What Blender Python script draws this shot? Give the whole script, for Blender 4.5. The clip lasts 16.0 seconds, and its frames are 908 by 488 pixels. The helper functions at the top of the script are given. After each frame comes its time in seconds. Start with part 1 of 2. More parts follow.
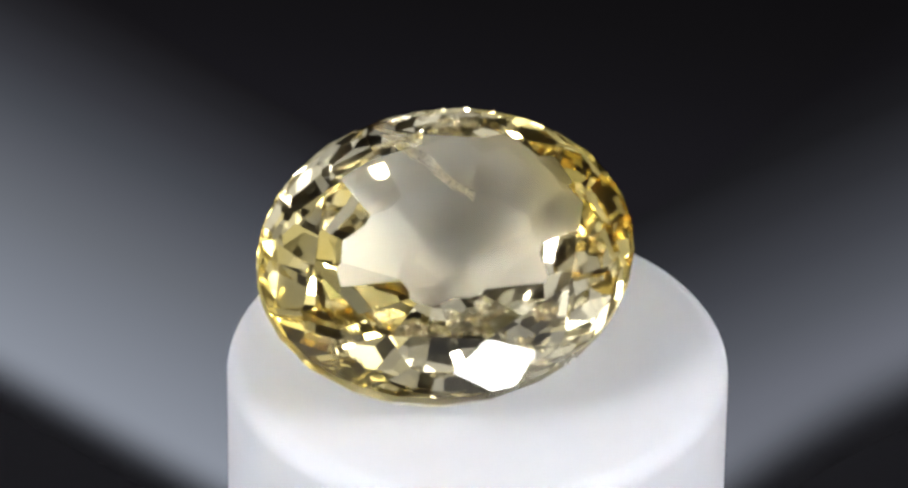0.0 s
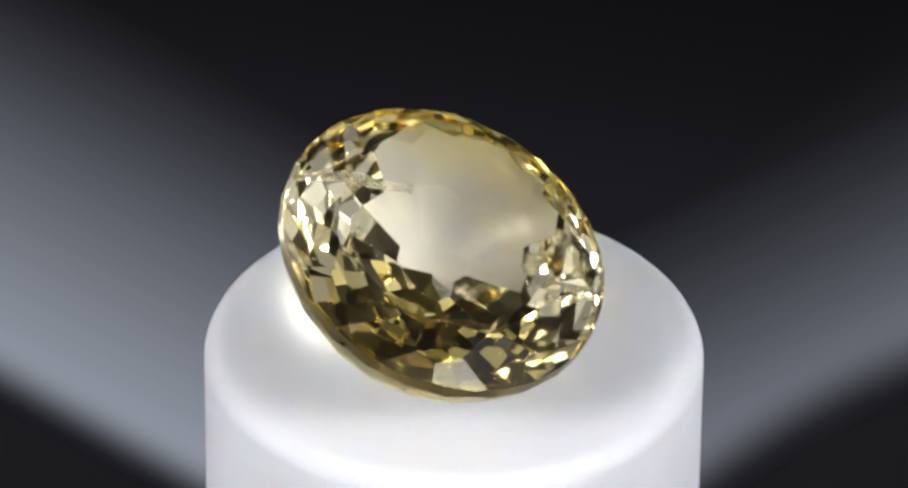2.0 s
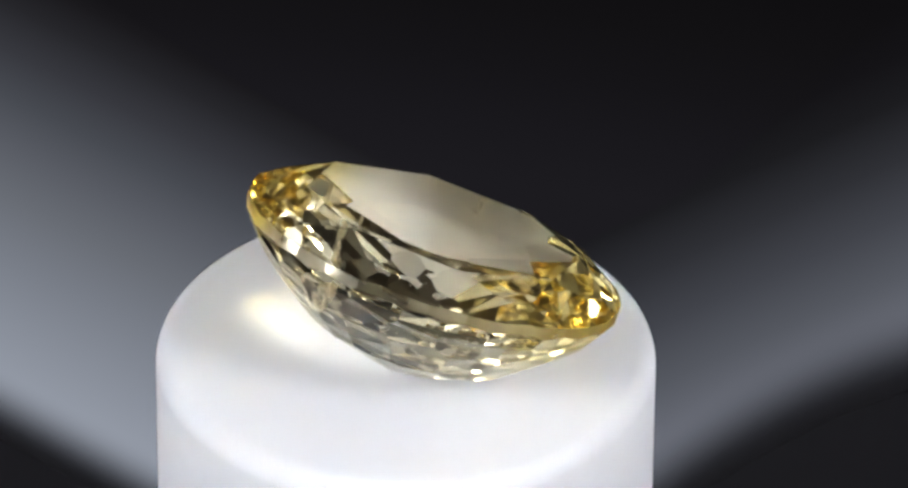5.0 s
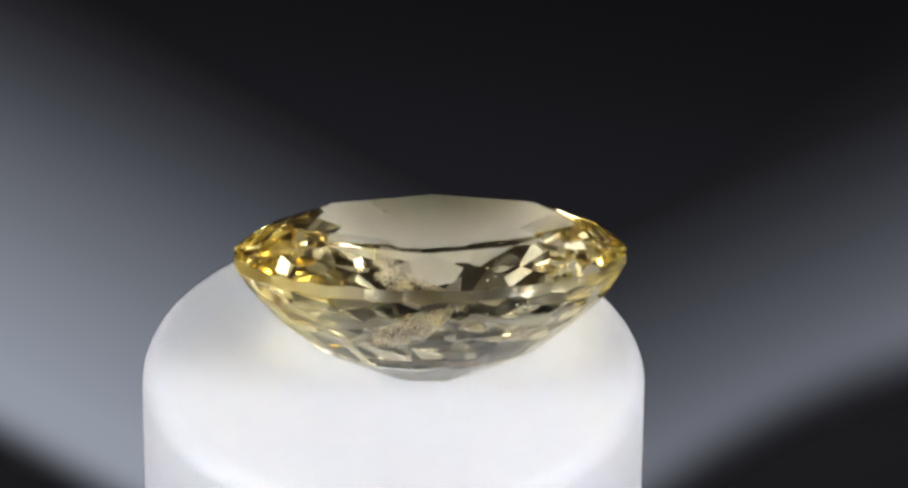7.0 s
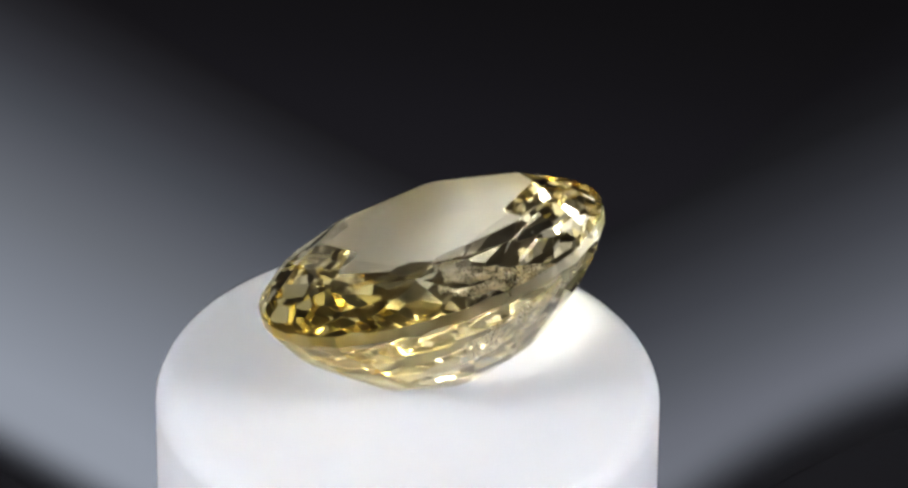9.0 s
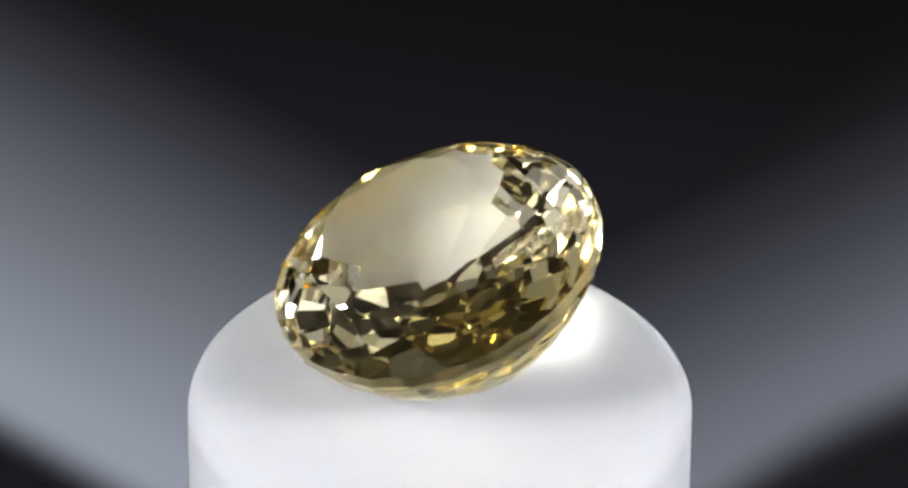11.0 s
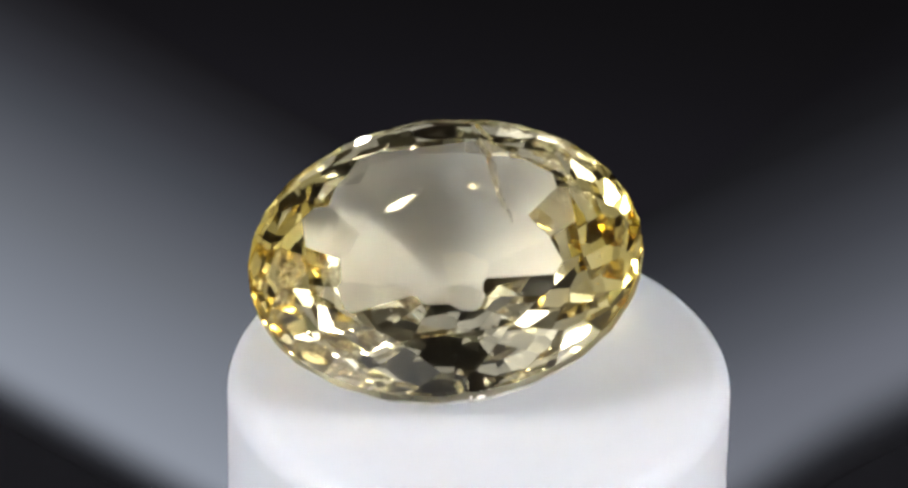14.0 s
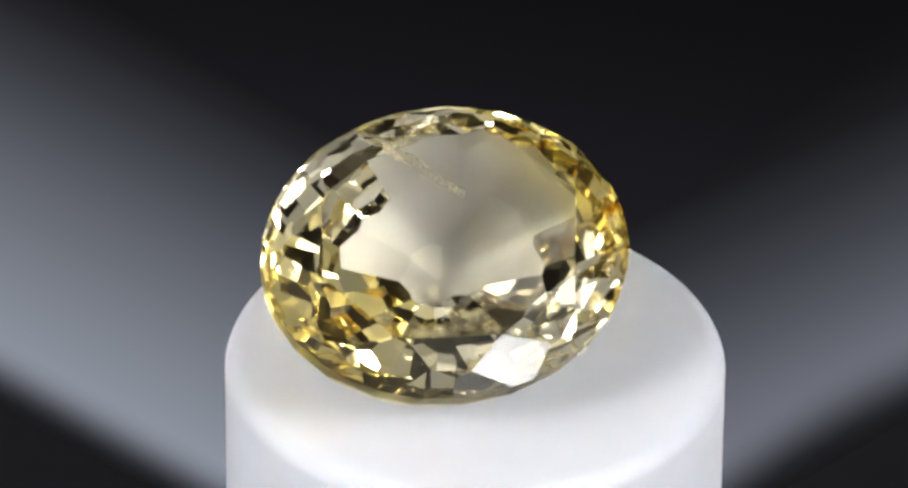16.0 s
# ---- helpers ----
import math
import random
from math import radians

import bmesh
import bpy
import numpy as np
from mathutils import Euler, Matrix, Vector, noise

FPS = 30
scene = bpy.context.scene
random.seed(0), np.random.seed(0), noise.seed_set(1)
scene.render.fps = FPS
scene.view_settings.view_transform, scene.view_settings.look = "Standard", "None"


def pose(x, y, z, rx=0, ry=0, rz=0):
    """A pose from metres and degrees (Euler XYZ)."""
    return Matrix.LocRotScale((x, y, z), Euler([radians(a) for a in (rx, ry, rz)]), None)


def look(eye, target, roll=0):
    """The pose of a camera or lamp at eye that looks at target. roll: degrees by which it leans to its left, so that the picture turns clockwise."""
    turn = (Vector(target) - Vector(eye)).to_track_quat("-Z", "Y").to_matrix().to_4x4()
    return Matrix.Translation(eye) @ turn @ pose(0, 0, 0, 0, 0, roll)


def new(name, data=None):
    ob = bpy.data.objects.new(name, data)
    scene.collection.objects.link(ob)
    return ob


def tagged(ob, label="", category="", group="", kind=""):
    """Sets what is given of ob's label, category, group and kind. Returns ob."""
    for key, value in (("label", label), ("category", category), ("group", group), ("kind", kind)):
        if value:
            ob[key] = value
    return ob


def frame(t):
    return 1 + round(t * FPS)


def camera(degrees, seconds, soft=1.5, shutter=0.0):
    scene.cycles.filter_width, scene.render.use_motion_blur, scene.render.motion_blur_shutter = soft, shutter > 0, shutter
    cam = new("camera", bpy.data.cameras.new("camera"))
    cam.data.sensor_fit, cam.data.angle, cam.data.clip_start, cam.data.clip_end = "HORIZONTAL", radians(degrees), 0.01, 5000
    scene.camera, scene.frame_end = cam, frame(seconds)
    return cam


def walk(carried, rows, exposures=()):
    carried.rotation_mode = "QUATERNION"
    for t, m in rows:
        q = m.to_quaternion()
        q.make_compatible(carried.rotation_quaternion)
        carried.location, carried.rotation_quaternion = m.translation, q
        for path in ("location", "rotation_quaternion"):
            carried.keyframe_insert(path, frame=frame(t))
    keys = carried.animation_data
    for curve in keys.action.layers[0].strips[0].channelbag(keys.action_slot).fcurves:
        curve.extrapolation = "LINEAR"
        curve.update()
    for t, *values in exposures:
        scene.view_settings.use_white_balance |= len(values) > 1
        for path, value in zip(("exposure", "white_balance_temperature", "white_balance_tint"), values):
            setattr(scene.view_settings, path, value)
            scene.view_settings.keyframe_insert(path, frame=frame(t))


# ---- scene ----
# All lengths below are in units U (one U = 0.01775 mm): the stone is 12 mm long, its post 15.3 mm wide.
U = 0.012 / 676.0
TOP = 0.100                      # height of the post's top over the table
PITCH = 34.47                    # camera's downward tilt
PERIOD, PHASE = 15.676, -24.463  # turntable: seconds a turn, degrees at the start
UP = Vector((0, math.sin(radians(PITCH)), math.cos(radians(PITCH))))
TOWARDS = Vector((0, -math.cos(radians(PITCH)), math.sin(radians(PITCH))))
GEM_A, GEM_B = 339.0, 290.3      # half length and half width of the stone, in U
FAR = 12000.0                    # from the turning axis to the lens, in U


def at_view(x, y, depth):
    """A place on the camera's axis system: x right, y up, depth towards the lens, in U from the axis at the post's top."""
    return Vector((0, 0, TOP)) + U * (Vector((x, 0, 0)) + UP * y + TOWARDS * depth)


EYE = at_view(26.6, 220.6, FAR)
cam = camera(2 * math.degrees(math.atan(784.0 / FAR)), 16.0, soft=2.8)
CAM_POSE = look(EYE, at_view(26.6, 220.6, 0), 0.614)
walk(cam, [(0, CAM_POSE), (16.0, CAM_POSE)])
scene.cycles.max_bounces, scene.cycles.transmission_bounces, scene.cycles.glossy_bounces = 32, 32, 32
scene.cycles.caustics_refractive, scene.cycles.caustics_reflective, scene.cycles.blur_glossy = True, True, 0.1
scene.cycles.sample_clamp_indirect = 0.0

# ---- light ----
world = bpy.data.worlds.new("dark_studio")
world.use_nodes = True
world.node_tree.nodes["Background"].inputs[0].default_value = (1.0, 0.96, 0.96, 1)
world.node_tree.nodes["Background"].inputs[1].default_value = 0.04
scene.world = world


def softbox(name, azimuth, elevation, distance, width, height, watts, colour=(0.93, 0.96, 1.0)):
    """A soft area lamp aimed at the stone. azimuth: degrees to the right of the camera."""
    a, e = radians(azimuth), radians(elevation)
    aim = Vector((0, 0, TOP + 0.003))
    eye = aim + distance * Vector((math.sin(a) * math.cos(e), -math.cos(a) * math.cos(e), math.sin(e)))
    data = bpy.data.lights.new(name, "AREA")
    data.shape, data.size, data.size_y, data.energy, data.color = "RECTANGLE", width, height, watts, colour
    ob = new(name, data)
    ob.matrix_world = look(eye, aim)
    return ob


def diffuser(data):
    """The lamp's cloth: brightest over its bulb, fading outwards, slightly uneven."""
    data.use_nodes = True
    nodes, links = data.node_tree.nodes, data.node_tree.links
    nodes.clear()
    out = nodes.new("ShaderNodeOutputLight")
    glow = nodes.new("ShaderNodeEmission")
    place = nodes.new("ShaderNodeNewGeometry")
    off = nodes.new("ShaderNodeVectorMath")
    off.operation = "DISTANCE"
    off.inputs[1].default_value = (0.5, 0.5, 0.0)
    links.new(place.outputs["Parametric"], off.inputs[0])
    steps = nodes.new("ShaderNodeValToRGB")
    steps.color_ramp.interpolation = "B_SPLINE"
    stops = ((0.0, 1.0), (0.04, 0.9), (0.07, 0.3), (0.1, 0.06), (0.14, 0.018), (0.22, 0.007), (0.4, 0.004), (0.7, 0.002))
    steps.color_ramp.elements[0].position, steps.color_ramp.elements[1].position = stops[0][0], stops[-1][0]
    steps.color_ramp.elements[0].color, steps.color_ramp.elements[1].color = (1, 1, 1, 1), (stops[-1][1],) * 3 + (1,)
    for p, v in stops[1:-1]:
        steps.color_ramp.elements.new(p).color = (v, v, v, 1)
    links.new(off.outputs["Value"], steps.inputs["Fac"])
    folds = nodes.new("ShaderNodeTexNoise")
    folds.inputs["Scale"].default_value = 6.0
    links.new(place.outputs["Parametric"], folds.inputs["Vector"])
    uneven = nodes.new("ShaderNodeMath")
    uneven.operation = "MULTIPLY_ADD"
    uneven.inputs[1].default_value, uneven.inputs[2].default_value = 22.0, 6.0
    links.new(folds.outputs["Fac"], uneven.inputs[0])
    links.new(steps.outputs["Color"], glow.inputs["Color"])
    links.new(uneven.outputs[0], glow.inputs["Strength"])
    links.new(glow.outputs[0], out.inputs[0])


for side in (50, -50):
    diffuser(softbox("softbox_lamp", side, 31, 0.25, 0.34, 0.34, 1.93, (0.92, 0.938, 1.0)).data)
scene.view_settings.exposure = 0.0


# ---- materials ----
def material(name):
    m = bpy.data.materials.new(name)
    m.use_nodes = True
    m.node_tree.nodes.clear()
    out = m.node_tree.nodes.new("ShaderNodeOutputMaterial")
    return m, m.node_tree.nodes, m.node_tree.links, out


def ramp(nodes, stops):
    r = nodes.new("ShaderNodeValToRGB")
    r.color_ramp.elements[0].position, r.color_ramp.elements[0].color = stops[0][0], (*stops[0][1], 1)
    r.color_ramp.elements[1].position, r.color_ramp.elements[1].color = stops[-1][0], (*stops[-1][1], 1)
    for p, c in stops[1:-1]:
        r.color_ramp.elements.new(p).color = (*c, 1)
    return r


def lin(r, g, b):
    return tuple(((c / 255 + 0.055) / 1.055) ** 2.4 if c > 10 else c / 255 / 12.92 for c in (r, g, b))


def math_node(nodes, links, op, a, b=None, c=None):
    n = nodes.new("ShaderNodeMath")
    n.operation = op
    for i, v in enumerate((a, b, c)):
        if v is None:
            continue
        if isinstance(v, (int, float)):
            n.inputs[i].default_value = v
        else:
            links.new(v, n.inputs[i])
    return n.outputs[0]


def stone_material(name="yellow_sapphire", rough=0.022, ground=0.0):
    m, nodes, links, out = material(name)
    coord = nodes.new("ShaderNodeTexCoord")
    # colour zoning: paler body, golden towards one end
    sep = nodes.new("ShaderNodeSeparateXYZ")
    links.new(coord.outputs["Object"], sep.inputs[0])
    cloud = nodes.new("ShaderNodeTexNoise")
    cloud.inputs["Scale"].default_value = 250.0
    links.new(coord.outputs["Object"], cloud.inputs["Vector"])
    along = math_node(nodes, links, "MULTIPLY", sep.outputs[0], 1.0 / (GEM_A * U))
    zone = math_node(nodes, links, "MAXIMUM", along, math_node(nodes, links, "MULTIPLY", along, -0.8))
    zone = math_node(nodes, links, "MULTIPLY_ADD", cloud.outputs["Fac"], 0.3, zone)
    r = ramp(nodes, [(0.35, (1.0, 0.979, 0.90)), (0.72, (1.0, 0.968, 0.858)), (0.92, (1.0, 0.93, 0.62))])
    links.new(zone, r.inputs["Fac"])
    glass = nodes.new("ShaderNodeBsdfGlass")
    glass.distribution = "BECKMANN"
    glass.inputs["IOR"].default_value = 1.77
    glass.inputs["Roughness"].default_value = rough
    links.new(r.outputs["Color"], glass.inputs["Color"])
    # a thin film: smudges on the polish, and haze added to lift the darks
    smear = nodes.new("ShaderNodeTexNoise")
    smear.inputs["Scale"].default_value, smear.inputs["Detail"].default_value = 420.0, 5.0
    links.new(coord.outputs["Object"], smear.inputs["Vector"])
    film = math_node(nodes, links, "MULTIPLY_ADD", smear.outputs["Fac"], 0.01 + ground, -0.002)
    haze = nodes.new("ShaderNodeBsdfTranslucent" if ground else "ShaderNodeBsdfDiffuse")
    haze.inputs["Color"].default_value = (0.85, 0.80, 0.66, 1)
    mix = nodes.new("ShaderNodeMixShader")
    links.new(film, mix.inputs[0])
    links.new(glass.outputs[0], mix.inputs[1])
    links.new(haze.outputs[0], mix.inputs[2])
    links.new(mix.outputs[0], out.inputs[0])
    return m


def feather_material():
    m, nodes, links, out = material("grainy_fracture")
    coord = nodes.new("ShaderNodeTexCoord")
    grain = nodes.new("ShaderNodeTexNoise")
    grain.inputs["Scale"].default_value = 13000.0
    grain.inputs["Detail"].default_value = 3.0
    patch = nodes.new("ShaderNodeTexNoise")
    patch.inputs["Scale"].default_value = 1400.0
    for n in (grain, patch):
        links.new(coord.outputs["Object"], n.inputs["Vector"])
    cover = math_node(nodes, links, "MULTIPLY_ADD", patch.outputs["Fac"], 1.4, -0.38)
    cover = math_node(nodes, links, "ADD", cover, math_node(nodes, links, "MULTIPLY_ADD", grain.outputs["Fac"], 2.4, -1.2))
    edge = nodes.new("ShaderNodeMapRange")
    edge.inputs["From Min"].default_value, edge.inputs["From Max"].default_value = 0.0, 0.5
    edge.inputs["To Max"].default_value = 0.86
    links.new(cover, edge.inputs["Value"])
    gloss = nodes.new("ShaderNodeBsdfGlossy")
    gloss.inputs["Roughness"].default_value = 0.35
    gloss.inputs["Color"].default_value = (0.95, 0.92, 0.84, 1)
    matt = nodes.new("ShaderNodeBsdfTranslucent")
    matt.inputs["Color"].default_value = (0.9, 0.86, 0.76, 1)
    both = nodes.new("ShaderNodeMixShader")
    both.inputs[0].default_value = 0.45
    links.new(gloss.outputs[0], both.inputs[1])
    links.new(matt.outputs[0], both.inputs[2])
    clear = nodes.new("ShaderNodeBsdfTransparent")
    mix = nodes.new("ShaderNodeMixShader")
    links.new(edge.outputs[0], mix.inputs[0])
    links.new(clear.outputs[0], mix.inputs[1])
    links.new(both.outputs[0], mix.inputs[2])
    links.new(mix.outputs[0], out.inputs[0])
    return m


def chip_material():
    m, nodes, links, out = material("broken_white_surface")
    p = nodes.new("ShaderNodeBsdfPrincipled")
    p.inputs["Base Color"].default_value = (0.82, 0.78, 0.72, 1)
    p.inputs["Roughness"].default_value = 0.3
    links.new(p.outputs[0], out.inputs[0])
    return m


def plastic_material():
    m, nodes, links, out = material("white_plastic")
    p = nodes.new("ShaderNodeBsdfPrincipled")
    coord = nodes.new("ShaderNodeTexCoord")
    fine = nodes.new("ShaderNodeTexNoise")
    fine.inputs["Scale"].default_value = 900.0
    fine.inputs["Detail"].default_value = 6.0
    links.new(coord.outputs["Object"], fine.inputs["Vector"])
    r = ramp(nodes, [(0.3, (0.80, 0.80, 0.812)), (0.7, (0.815, 0.815, 0.827))])
    links.new(fine.outputs["Fac"], r.inputs["Fac"])
    links.new(r.outputs["Color"], p.inputs["Base Color"])
    p.inputs["Roughness"].default_value = 0.5
    p.inputs["Specular IOR Level"].default_value = 0.06
    p.inputs["Subsurface Weight"].default_value = 1.0
    p.inputs["Subsurface Radius"].default_value = (1.0, 0.95, 0.9)
    p.inputs["Subsurface Scale"].default_value = 0.0018
    bump = nodes.new("ShaderNodeBump")
    bump.inputs["Strength"].default_value = 0.05
    bump.inputs["Distance"].default_value = 0.00005
    links.new(fine.outputs["Fac"], bump.inputs["Height"])
    links.new(bump.outputs[0], p.inputs["Normal"])
    links.new(p.outputs[0], out.inputs[0])
    return m


def plain_material(name, colour, rough):
    m, nodes, links, out = material(name)
    p = nodes.new("ShaderNodeBsdfPrincipled")
    coord = nodes.new("ShaderNodeTexCoord")
    n = nodes.new("ShaderNodeTexNoise")
    n.inputs["Scale"].default_value = 120.0
    n.inputs["Detail"].default_value = 8.0
    links.new(coord.outputs["Object"], n.inputs["Vector"])
    r = ramp(nodes, [(0.3, tuple(c * 0.8 for c in colour)), (0.7, tuple(min(1, c * 1.2) for c in colour))])
    links.new(n.outputs["Fac"], r.inputs["Fac"])
    links.new(r.outputs["Color"], p.inputs["Base Color"])
    p.inputs["Roughness"].default_value = rough
    links.new(p.outputs[0], out.inputs[0])
    return m


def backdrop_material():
    """Glowing card for the unfocused grey distance: two soft diagonal light bands painted under a dark middle. Object
    coordinates in U, x right, y up.
    """
    m, nodes, links, out = material("painted_glow_backdrop")
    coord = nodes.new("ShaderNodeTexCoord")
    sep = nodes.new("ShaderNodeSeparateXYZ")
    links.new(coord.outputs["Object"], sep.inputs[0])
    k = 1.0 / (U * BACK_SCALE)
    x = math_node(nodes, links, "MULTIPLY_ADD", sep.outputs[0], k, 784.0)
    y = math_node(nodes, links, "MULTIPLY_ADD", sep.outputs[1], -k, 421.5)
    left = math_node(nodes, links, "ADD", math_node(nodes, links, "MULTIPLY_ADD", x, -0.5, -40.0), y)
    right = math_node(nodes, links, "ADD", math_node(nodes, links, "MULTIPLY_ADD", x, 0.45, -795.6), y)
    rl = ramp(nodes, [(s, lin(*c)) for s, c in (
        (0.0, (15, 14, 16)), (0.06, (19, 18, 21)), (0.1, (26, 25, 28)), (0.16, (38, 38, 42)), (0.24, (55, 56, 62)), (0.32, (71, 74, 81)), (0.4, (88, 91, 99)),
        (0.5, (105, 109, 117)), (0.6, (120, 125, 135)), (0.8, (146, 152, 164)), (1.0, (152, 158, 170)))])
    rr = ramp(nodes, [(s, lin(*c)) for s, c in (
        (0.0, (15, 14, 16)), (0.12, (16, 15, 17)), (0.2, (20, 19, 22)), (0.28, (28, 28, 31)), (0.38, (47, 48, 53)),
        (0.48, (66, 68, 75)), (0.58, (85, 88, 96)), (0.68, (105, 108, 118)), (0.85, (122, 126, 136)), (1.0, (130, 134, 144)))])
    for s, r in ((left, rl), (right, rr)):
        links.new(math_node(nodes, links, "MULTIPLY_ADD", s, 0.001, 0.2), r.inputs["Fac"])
    # the painted dark middle lightens slightly downwards
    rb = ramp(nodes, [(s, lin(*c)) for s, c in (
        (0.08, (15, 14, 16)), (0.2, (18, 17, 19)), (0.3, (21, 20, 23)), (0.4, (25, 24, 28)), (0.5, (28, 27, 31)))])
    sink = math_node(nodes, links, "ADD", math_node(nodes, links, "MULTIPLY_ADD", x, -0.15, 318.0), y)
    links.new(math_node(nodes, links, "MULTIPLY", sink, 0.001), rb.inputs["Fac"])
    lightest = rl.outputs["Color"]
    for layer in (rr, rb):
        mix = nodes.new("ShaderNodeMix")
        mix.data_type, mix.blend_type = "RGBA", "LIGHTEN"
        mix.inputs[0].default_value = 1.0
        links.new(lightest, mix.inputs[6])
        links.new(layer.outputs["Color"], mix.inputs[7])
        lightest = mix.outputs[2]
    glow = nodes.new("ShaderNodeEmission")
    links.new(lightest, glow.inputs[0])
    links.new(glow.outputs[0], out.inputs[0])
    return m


def fading_card_material(name, middle, slope, bend, start, blur):
    """Added dark card, its blur put into a fade to clear at a soft border: height = middle + slope * d + bend * d * d,
    with d from start. Object coordinates in U, y up.
    """
    m, nodes, links, out = material(name)
    coord = nodes.new("ShaderNodeTexCoord")
    sep = nodes.new("ShaderNodeSeparateXYZ")
    links.new(coord.outputs["Object"], sep.inputs[0])
    k = 1.0 / (U * CARD_SCALE)
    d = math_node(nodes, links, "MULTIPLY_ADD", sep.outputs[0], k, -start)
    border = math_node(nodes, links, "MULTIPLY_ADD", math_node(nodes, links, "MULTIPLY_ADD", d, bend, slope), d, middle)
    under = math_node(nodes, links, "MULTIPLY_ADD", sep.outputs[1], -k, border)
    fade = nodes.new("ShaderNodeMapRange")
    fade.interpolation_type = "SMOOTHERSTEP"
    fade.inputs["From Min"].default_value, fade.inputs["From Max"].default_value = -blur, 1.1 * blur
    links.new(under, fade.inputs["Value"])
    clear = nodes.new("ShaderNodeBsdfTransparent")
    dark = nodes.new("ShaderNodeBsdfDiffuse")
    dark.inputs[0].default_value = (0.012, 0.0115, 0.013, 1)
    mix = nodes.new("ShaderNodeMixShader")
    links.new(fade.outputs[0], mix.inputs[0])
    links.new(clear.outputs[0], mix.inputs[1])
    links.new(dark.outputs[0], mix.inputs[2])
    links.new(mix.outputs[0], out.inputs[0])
    return m


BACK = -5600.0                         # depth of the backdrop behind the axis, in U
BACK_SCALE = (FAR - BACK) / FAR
CARD_DEPTH = -4600.0
CARD_SCALE = (FAR - CARD_DEPTH) / FAR
GIRDLE = stone_material("frosted_sapphire", 0.22, 0.7)
UNDERSIDE = stone_material("softly_polished_sapphire", 0.03)
STONE, PLASTIC, FEATHER, CHIP = stone_material(), plastic_material(), feather_material(), chip_material()
TABLE_DARK = plain_material("dark_table", (0.03, 0.03, 0.033), 0.6)


# ---- building helpers ----
def part(name, bm, mat, parent=None, label=""):
    me = bpy.data.meshes.new(name)
    bm.normal_update()
    bm.to_mesh(me)
    bm.free()
    me.materials.append(mat)
    ob = new(name, me)
    ob.parent = parent
    return tagged(ob, label)


def lathe(profile, n=128):
    """A solid of revolution about z from (radius, height) pairs, first and last on the axis."""
    bm = bmesh.new()
    rings = []
    for r, z in profile:
        if r < 1e-9:
            rings.append([bm.verts.new((0, 0, z))])
        else:
            rings.append([bm.verts.new((r * math.cos(2 * math.pi * i / n), r * math.sin(2 * math.pi * i / n), z)) for i in range(n)])
    for a, b in zip(rings, rings[1:]):
        for i in range(n):
            j = (i + 1) % n
            if len(a) == 1:
                bm.faces.new((a[0], b[i], b[j]))
            elif len(b) == 1:
                bm.faces.new((a[j], a[i], b[0]))
            else:
                bm.faces.new((a[j], a[i], b[i], b[j]))
    bmesh.ops.recalc_face_normals(bm, faces=bm.faces[:])
    for f in bm.faces:
        f.smooth = True
    return bm


def slab(w, d, h):
    bm = bmesh.new()
    bmesh.ops.create_cube(bm, size=1.0, matrix=Matrix.Diagonal((w, d, h, 1)))
    return bm


# ---- the set ----
def build_set():
    bm = slab(1.6, 1.6, 0.02)
    table = part("ground", bm, TABLE_DARK)
    table.location = (0, 0, -0.01)
    tagged(table, "dark matt table top under the white post", "table", kind="structure")
    # unseen dim walls added round the table; their tan warms the dark facets
    room = plain_material("unseen_tan_wall", (0.30, 0.23, 0.145), 0.8)
    for name, size, place in (("wall_north", (1.64, 0.02, 1.2), (0, 0.81, 0.59)), ("wall_south", (1.64, 0.02, 1.2), (0, -0.81, 0.59)),
                              ("wall_east", (0.02, 1.6, 1.2), (0.81, 0, 0.59)), ("wall_west", (0.02, 1.6, 1.2), (-0.81, 0, 0.59)),
                              ("ceiling", (1.64, 1.64, 0.02), (0, 0, 1.2))):
        wall = part(name, slab(*size), room)
        wall.location = place
        tagged(wall, "unseen plain tan surface, added round the set for the stone to reflect", "ceiling" if name == "ceiling" else "wall", kind="structure")
    # glowing card: its light bands are painted into the emission
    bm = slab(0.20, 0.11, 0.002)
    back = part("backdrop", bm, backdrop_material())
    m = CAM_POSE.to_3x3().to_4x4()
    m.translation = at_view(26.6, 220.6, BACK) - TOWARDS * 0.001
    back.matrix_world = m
    tagged(back, "glowing card painted as an unfocused grey background with two soft diagonal glows", "backdrop", kind="structure")


def build_post():
    """White plastic post with a rounded upper edge; its origin is the middle of its top."""
    FOOT = -TOP - 20.2 * U
    R, F = 433.5 * U, 33.0 * U
    prof = [(0, 0)] + [(R - F - x * U, 0) for x in (120, 40, 8)]
    prof += [(R - F + F * math.sin(radians(a)), -F + F * math.cos(radians(a))) for a in range(0, 91, 6)]
    prof += [(R, -F - 2 * U), (R * 1.004, -0.04), (R * 1.01, FOOT + 0.0005), (R * 1.005, FOOT), (0, FOOT)]
    ob = part("display_post", lathe(prof, 160), PLASTIC)
    return tagged(ob, "white translucent plastic post with a rounded top edge", "display post")


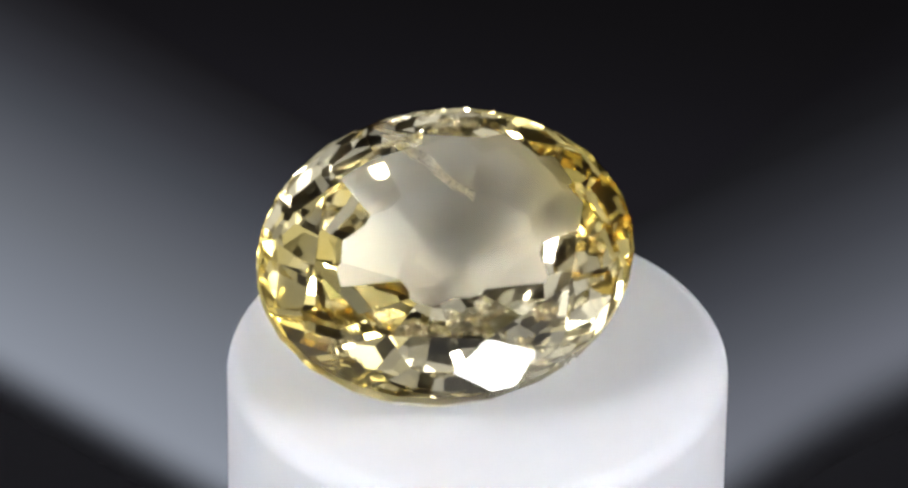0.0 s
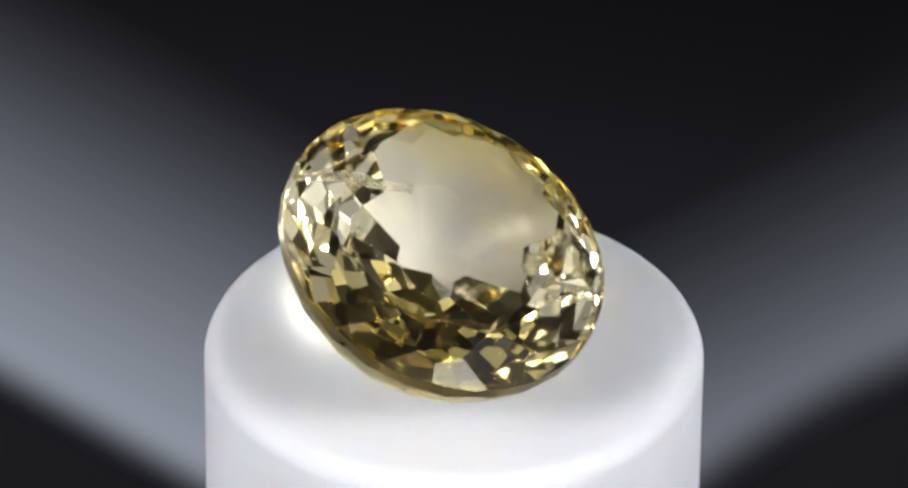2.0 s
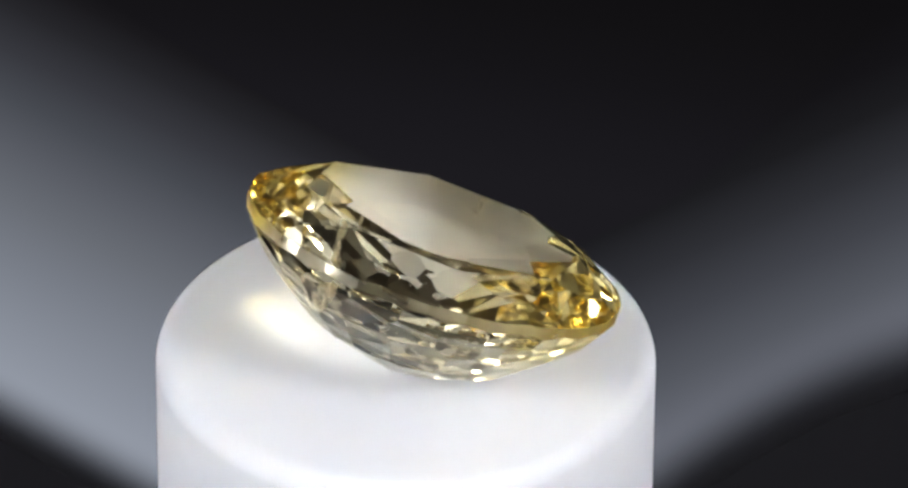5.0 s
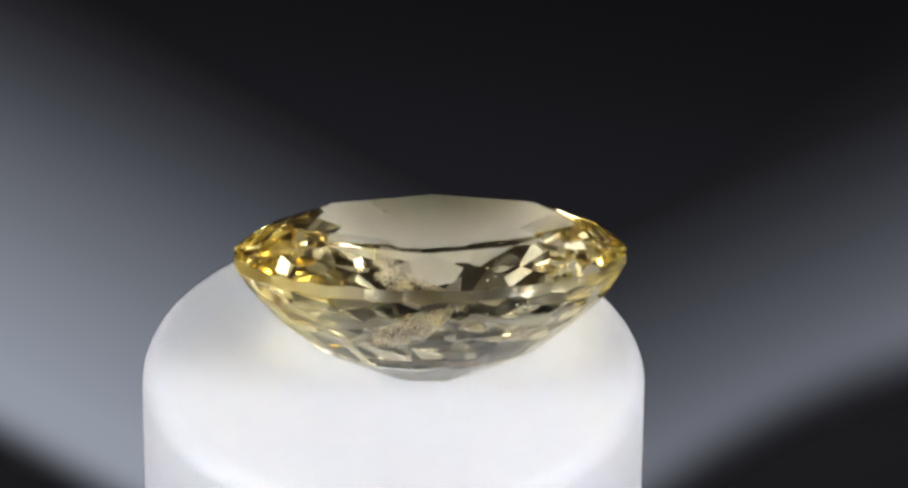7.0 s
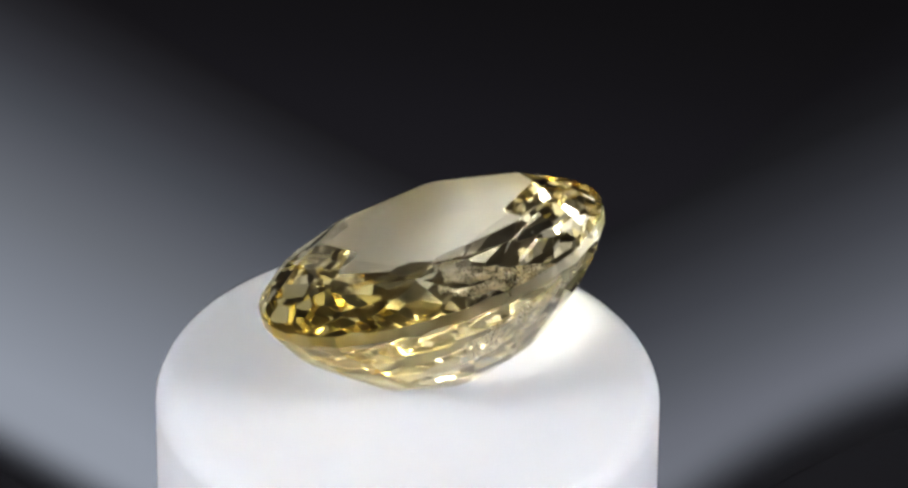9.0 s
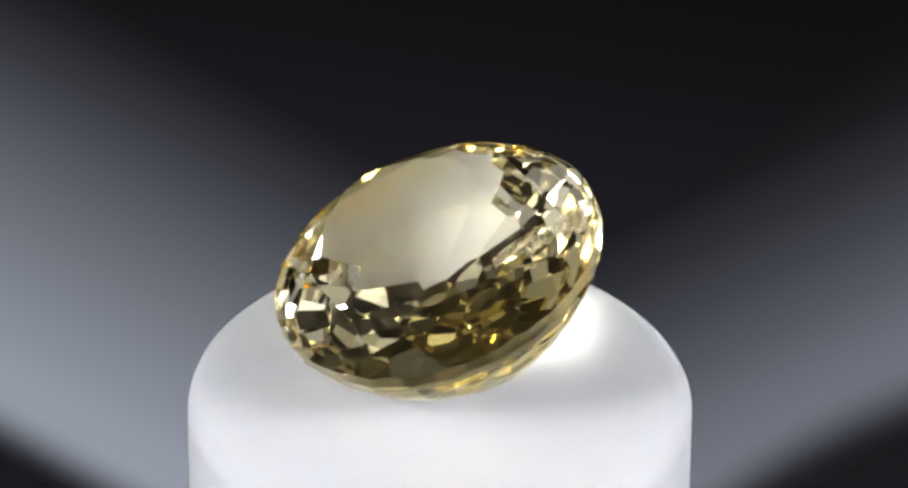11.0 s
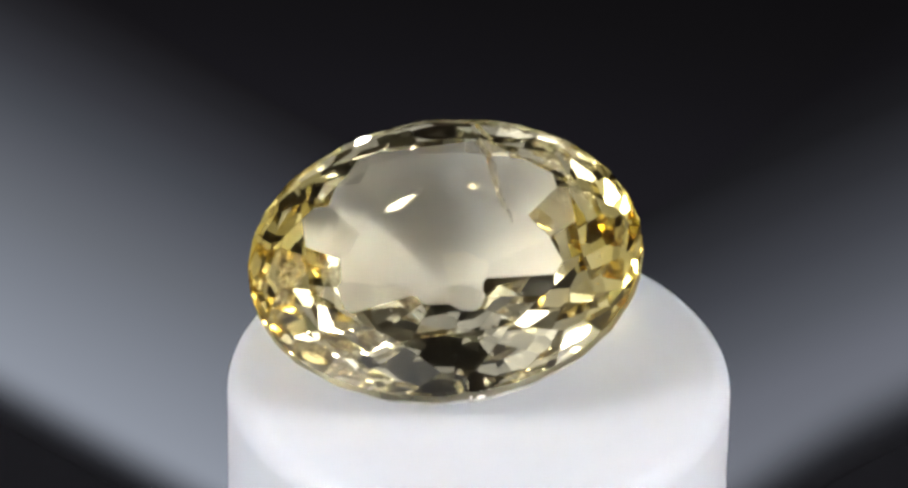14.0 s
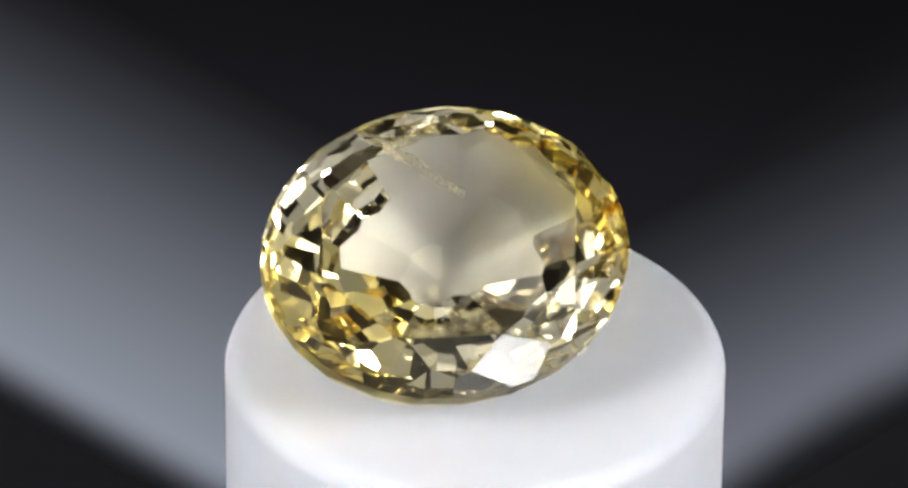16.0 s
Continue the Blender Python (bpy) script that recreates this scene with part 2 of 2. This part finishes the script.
FACET_ROWS = (  # name, slope, radius, height, count, first azimuth, below the girdle, unevenness of slope
    ("upper_girdle_facet", 42, 0.994, 0.02, 16, 18.75, False, 1.0),
    ("kite_facet", 34.7, 1.0, 0.02, 8, 30, False, 0.6),
    ("star_facet", 23, 0.684, 0.2, 8, 7.5, False, 0.8),
    ("lower_girdle_facet", 58, 0.96, -0.100, 24, 6, True, 1.2),
    ("pavilion_step_facet", 48, 0.83, -0.262, 22, 11, True, 1.2),
    ("pavilion_step_facet", 39, 0.585, -0.467, 18, 15, True, 1.2),
    ("pavilion_fan_facet", 24, 0.36, -0.579, 16, 12, True, 1.6),
    ("culet_facet", 12.5, 0.12, -0.667, 12, 10, True, 1.2))


def cut_stone():
    """The faceted body: half-spaces cut from a block, on a round girdle of radius 1 that is then stretched to the oval.
    Returns the mesh and the name of each of its faces, in order."""
    jit = random.Random(5)
    names, cuts = [], []

    def facet(name, azimuth, slope, radius, z, lower=False):
        # leans by slope degrees from the level and passes the given radius at height z
        a, s = radians(azimuth), radians(slope)
        n = Vector((math.cos(a) * math.sin(s), math.sin(a) * math.sin(s), -math.cos(s) if lower else math.cos(s)))
        names.append(name)
        cuts.append((n, Vector((radius * math.cos(a), radius * math.sin(a), z))))

    facet("table_facet", 0, 0, 0, 0.20)
    for i in range(32):
        facet("girdle", 5.625 + 11.25 * i, 90, 0.996, 0)
    for name, slope, radius, z, count, start, lower, uneven in FACET_ROWS:
        for i in range(count):
            facet(name, start + 360.0 * i / count + jit.uniform(-1.8, 1.8), slope + jit.uniform(-uneven, uneven), radius, z + jit.uniform(-0.004, 0.004), lower)
    facet("culet", 90, 3.4, 0, -0.693, True)

    bm = bmesh.new()
    bmesh.ops.create_cube(bm, size=4.0)
    kind = bm.faces.layers.int.new("cut")
    for k, (n, co) in enumerate(cuts):
        geom = bm.verts[:] + bm.edges[:] + bm.faces[:]
        r = bmesh.ops.bisect_plane(bm, geom=geom, dist=1e-6, plane_co=co, plane_no=n, clear_outer=True)
        edges = [e for e in r["geom_cut"] if isinstance(e, bmesh.types.BMEdge)]
        if len(edges) > 2:
            for f in bmesh.ops.contextual_create(bm, geom=edges)["faces"]:
                f[kind] = k
    bmesh.ops.scale(bm, vec=(GEM_A * U, GEM_B * U, GEM_A * U), verts=bm.verts[:])
    for v in bm.verts:
        v.co.z *= 0.766 if v.co.z > 0 else 0.964
    bmesh.ops.recalc_face_normals(bm, faces=bm.faces[:])
    return bm, [names[f[kind]] for f in bm.faces]


def feather(seed, start, end, rise, drop, steps=(44, 16)):
    """A crinkled healed fracture: a ragged sheet from the girdle inwards. rise and drop: its reach over and under the line, at start and end, in U."""
    rnd = random.Random(seed)
    bm = bmesh.new()
    a, b = Vector(start), Vector(end)
    side = (b - a).cross(Vector((0, 0, 1))).normalized()
    grid = []
    for i in range(steps[0] + 1):
        u = i / steps[0]
        rag = 1 + 0.35 * noise.noise(Vector((u * 9, seed, 0)))
        top = (rise[0] * (1 - u) + rise[1] * u) * rag
        low = -(drop[0] * (1 - u) + drop[1] * u) * (1 + 0.5 * noise.noise(Vector((u * 7, seed, 5))))
        row = []
        for j in range(steps[1] + 1):
            w = j / steps[1]
            p = a.lerp(b, u) + Vector((0, 0, low + (top - low) * w))
            p += side * (16 * noise.noise(Vector((u * 3, w * 2, seed))) + 5 * noise.noise(Vector((u * 17, w * 9, seed))) + rnd.uniform(-1.2, 1.2))
            r = min(math.hypot(p.x / GEM_A, p.y / GEM_B), 0.97)
            p.x, p.y = p.x * min(1, 0.97 / max(r, 1e-6)), p.y * min(1, 0.97 / max(r, 1e-6))
            p.z = max(min(p.z, 120 * (1 - r), 30), -205 * (1 - r ** 1.8) + 4)
            row.append(bm.verts.new(p * U))
        grid.append(row)
    for i in range(steps[0]):
        for j in range(steps[1]):
            bm.faces.new((grid[i][j], grid[i + 1][j], grid[i + 1][j + 1], grid[i][j + 1]))
    return bm


def specks(seed, places, size):
    """Tiny angular crystals at the given places, in U."""
    rnd = random.Random(seed)
    bm = bmesh.new()
    for p in places:
        m = Matrix.Translation(Vector(p) * U) @ Euler([rnd.uniform(0, 6) for _ in range(3)]).to_matrix().to_4x4()
        m = m @ Matrix.Diagonal((rnd.uniform(0.5, 1.3), rnd.uniform(0.5, 1.3), rnd.uniform(0.5, 1.3), 1))
        bmesh.ops.create_icosphere(bm, subdivisions=1, radius=size * U * rnd.uniform(0.6, 1.3), matrix=m)
    return bm


def build_stone():
    ob = new("gemstone")
    tagged(ob, "clear yellow oval faceted sapphire lying tilted on a white post", "gemstone")
    body, names = cut_stone()
    finish = {"girdle": GIRDLE, "table_facet": STONE, "kite_facet": STONE, "star_facet": STONE, "upper_girdle_facet": STONE}
    labels = {"table_facet": "large flat polished top facet", "girdle": "narrow frosted edge round the stone", "culet": "tiny flat facet at the stone's lowest point"}
    # the ground edge runs round as one band; every polished facet is a piece of its own
    pieces = [("girdle", [f for f, n in zip(body.faces, names) if n == "girdle"])] + [(n, [f]) for f, n in zip(body.faces, names) if n != "girdle"]
    for name, faces in pieces:
        bm = bmesh.new()
        made = {v: bm.verts.new(v.co) for f in faces for v in f.verts}
        for f in faces:
            bm.faces.new([made[v] for v in f.verts])
        part(name, bm, finish.get(name, UNDERSIDE), ob, labels.get(name, ""))
    body.free()
    part("feather_inclusion", feather(3, (48, 268, -30), (112, 75, -55), (12, 16), (46, 34)), FEATHER, ob, "whitish grainy feather-like crack inside the stone")
    part("feather_inclusion", feather(8, (40, -250, -40), (15, -190, -95), (2, 8), (24, 22), (30, 12)), FEATHER, ob, "small glittering crack near the stone's edge")
    part("girdle_chip", specks(4, [(50 + 9 * i, -283 + 0.25 * i * i, -8 - 4 * (i % 2)) for i in range(-2, 3)], 7), CHIP, ob, "small white chip on the edge")
    rnd = random.Random(11)
    dots = [(-150 + 14 * i + rnd.uniform(-6, 6), 60 + 12 * i + rnd.uniform(-6, 6), -30 + rnd.uniform(-30, 20)) for i in range(9)]
    dots += [(rnd.gauss(-40, 90), rnd.gauss(-20, 80), rnd.uniform(-120, 20)) for i in range(14)]
    part("crystal_inclusion", specks(6, dots, 1.6), CHIP, ob, "tiny pale specks inside the stone")
    return ob


build_set()
POST = build_post()
GEM = build_stone()
# two added cards, faded to clear, darken the backdrop's lower corners
DARK_CARDS = []
for side, card_dark in ((-1, fading_card_material("faded_dark_card", -712.7, -0.55, 0.0, 0.0, 75.0)),
                       (1, fading_card_material("faded_dark_bowed_card", -421.5, 0.72, -0.0005, 436.0, 95.0))):
    card_mesh = slab(0.085, 0.05, 0.001)
    bmesh.ops.translate(card_mesh, verts=card_mesh.verts[:], vec=(0.0425 * side, 0, 0))
    DARK_CARDS.append(tagged(part("backdrop_lower", card_mesh, card_dark), "added dark card with a soft faded edge that sways with the turning post", "backdrop", kind="structure"))


def motions():
    times = [0.5 * i for i in range(33)]
    stone_local = (Matrix.Translation(U * Vector((11.59, 6.89, 246.15)))
                   @ pose(0, 0, 0, 15.6) @ pose(0, 0, 0, 0, 14.15) @ pose(0, 0, 0, 0, 0, 59.0))
    off = U * 75.2 * Vector((math.cos(radians(46.08)), math.sin(radians(46.08)), 0)) + Vector((0, 0, 20.2 * U))
    turn = [(t, Matrix.Rotation(radians(PHASE) + 2 * math.pi * t / PERIOD, 4, "Z")) for t in times]

    def lift(t, height):
        # the turntable runs slightly out of true
        w = 2 * math.pi * t / PERIOD
        return Matrix.Translation((0, 0, height + U * (0.88 * math.cos(w) + 4.17 * math.sin(w))))

    walk(GEM, [(t, lift(t, TOP) @ r @ stone_local) for t, r in turn])
    walk(POST, [(t, lift(t, TOP) @ r @ Matrix.Translation(off)) for t, r in turn])
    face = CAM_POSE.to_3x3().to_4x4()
    for card in DARK_CARDS:
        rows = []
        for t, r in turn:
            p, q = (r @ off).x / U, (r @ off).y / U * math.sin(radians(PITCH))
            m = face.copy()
            m.translation = at_view(26.6 + p * CARD_SCALE, 220.6 + q * CARD_SCALE, CARD_DEPTH)
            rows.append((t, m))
        walk(card, rows)


motions()
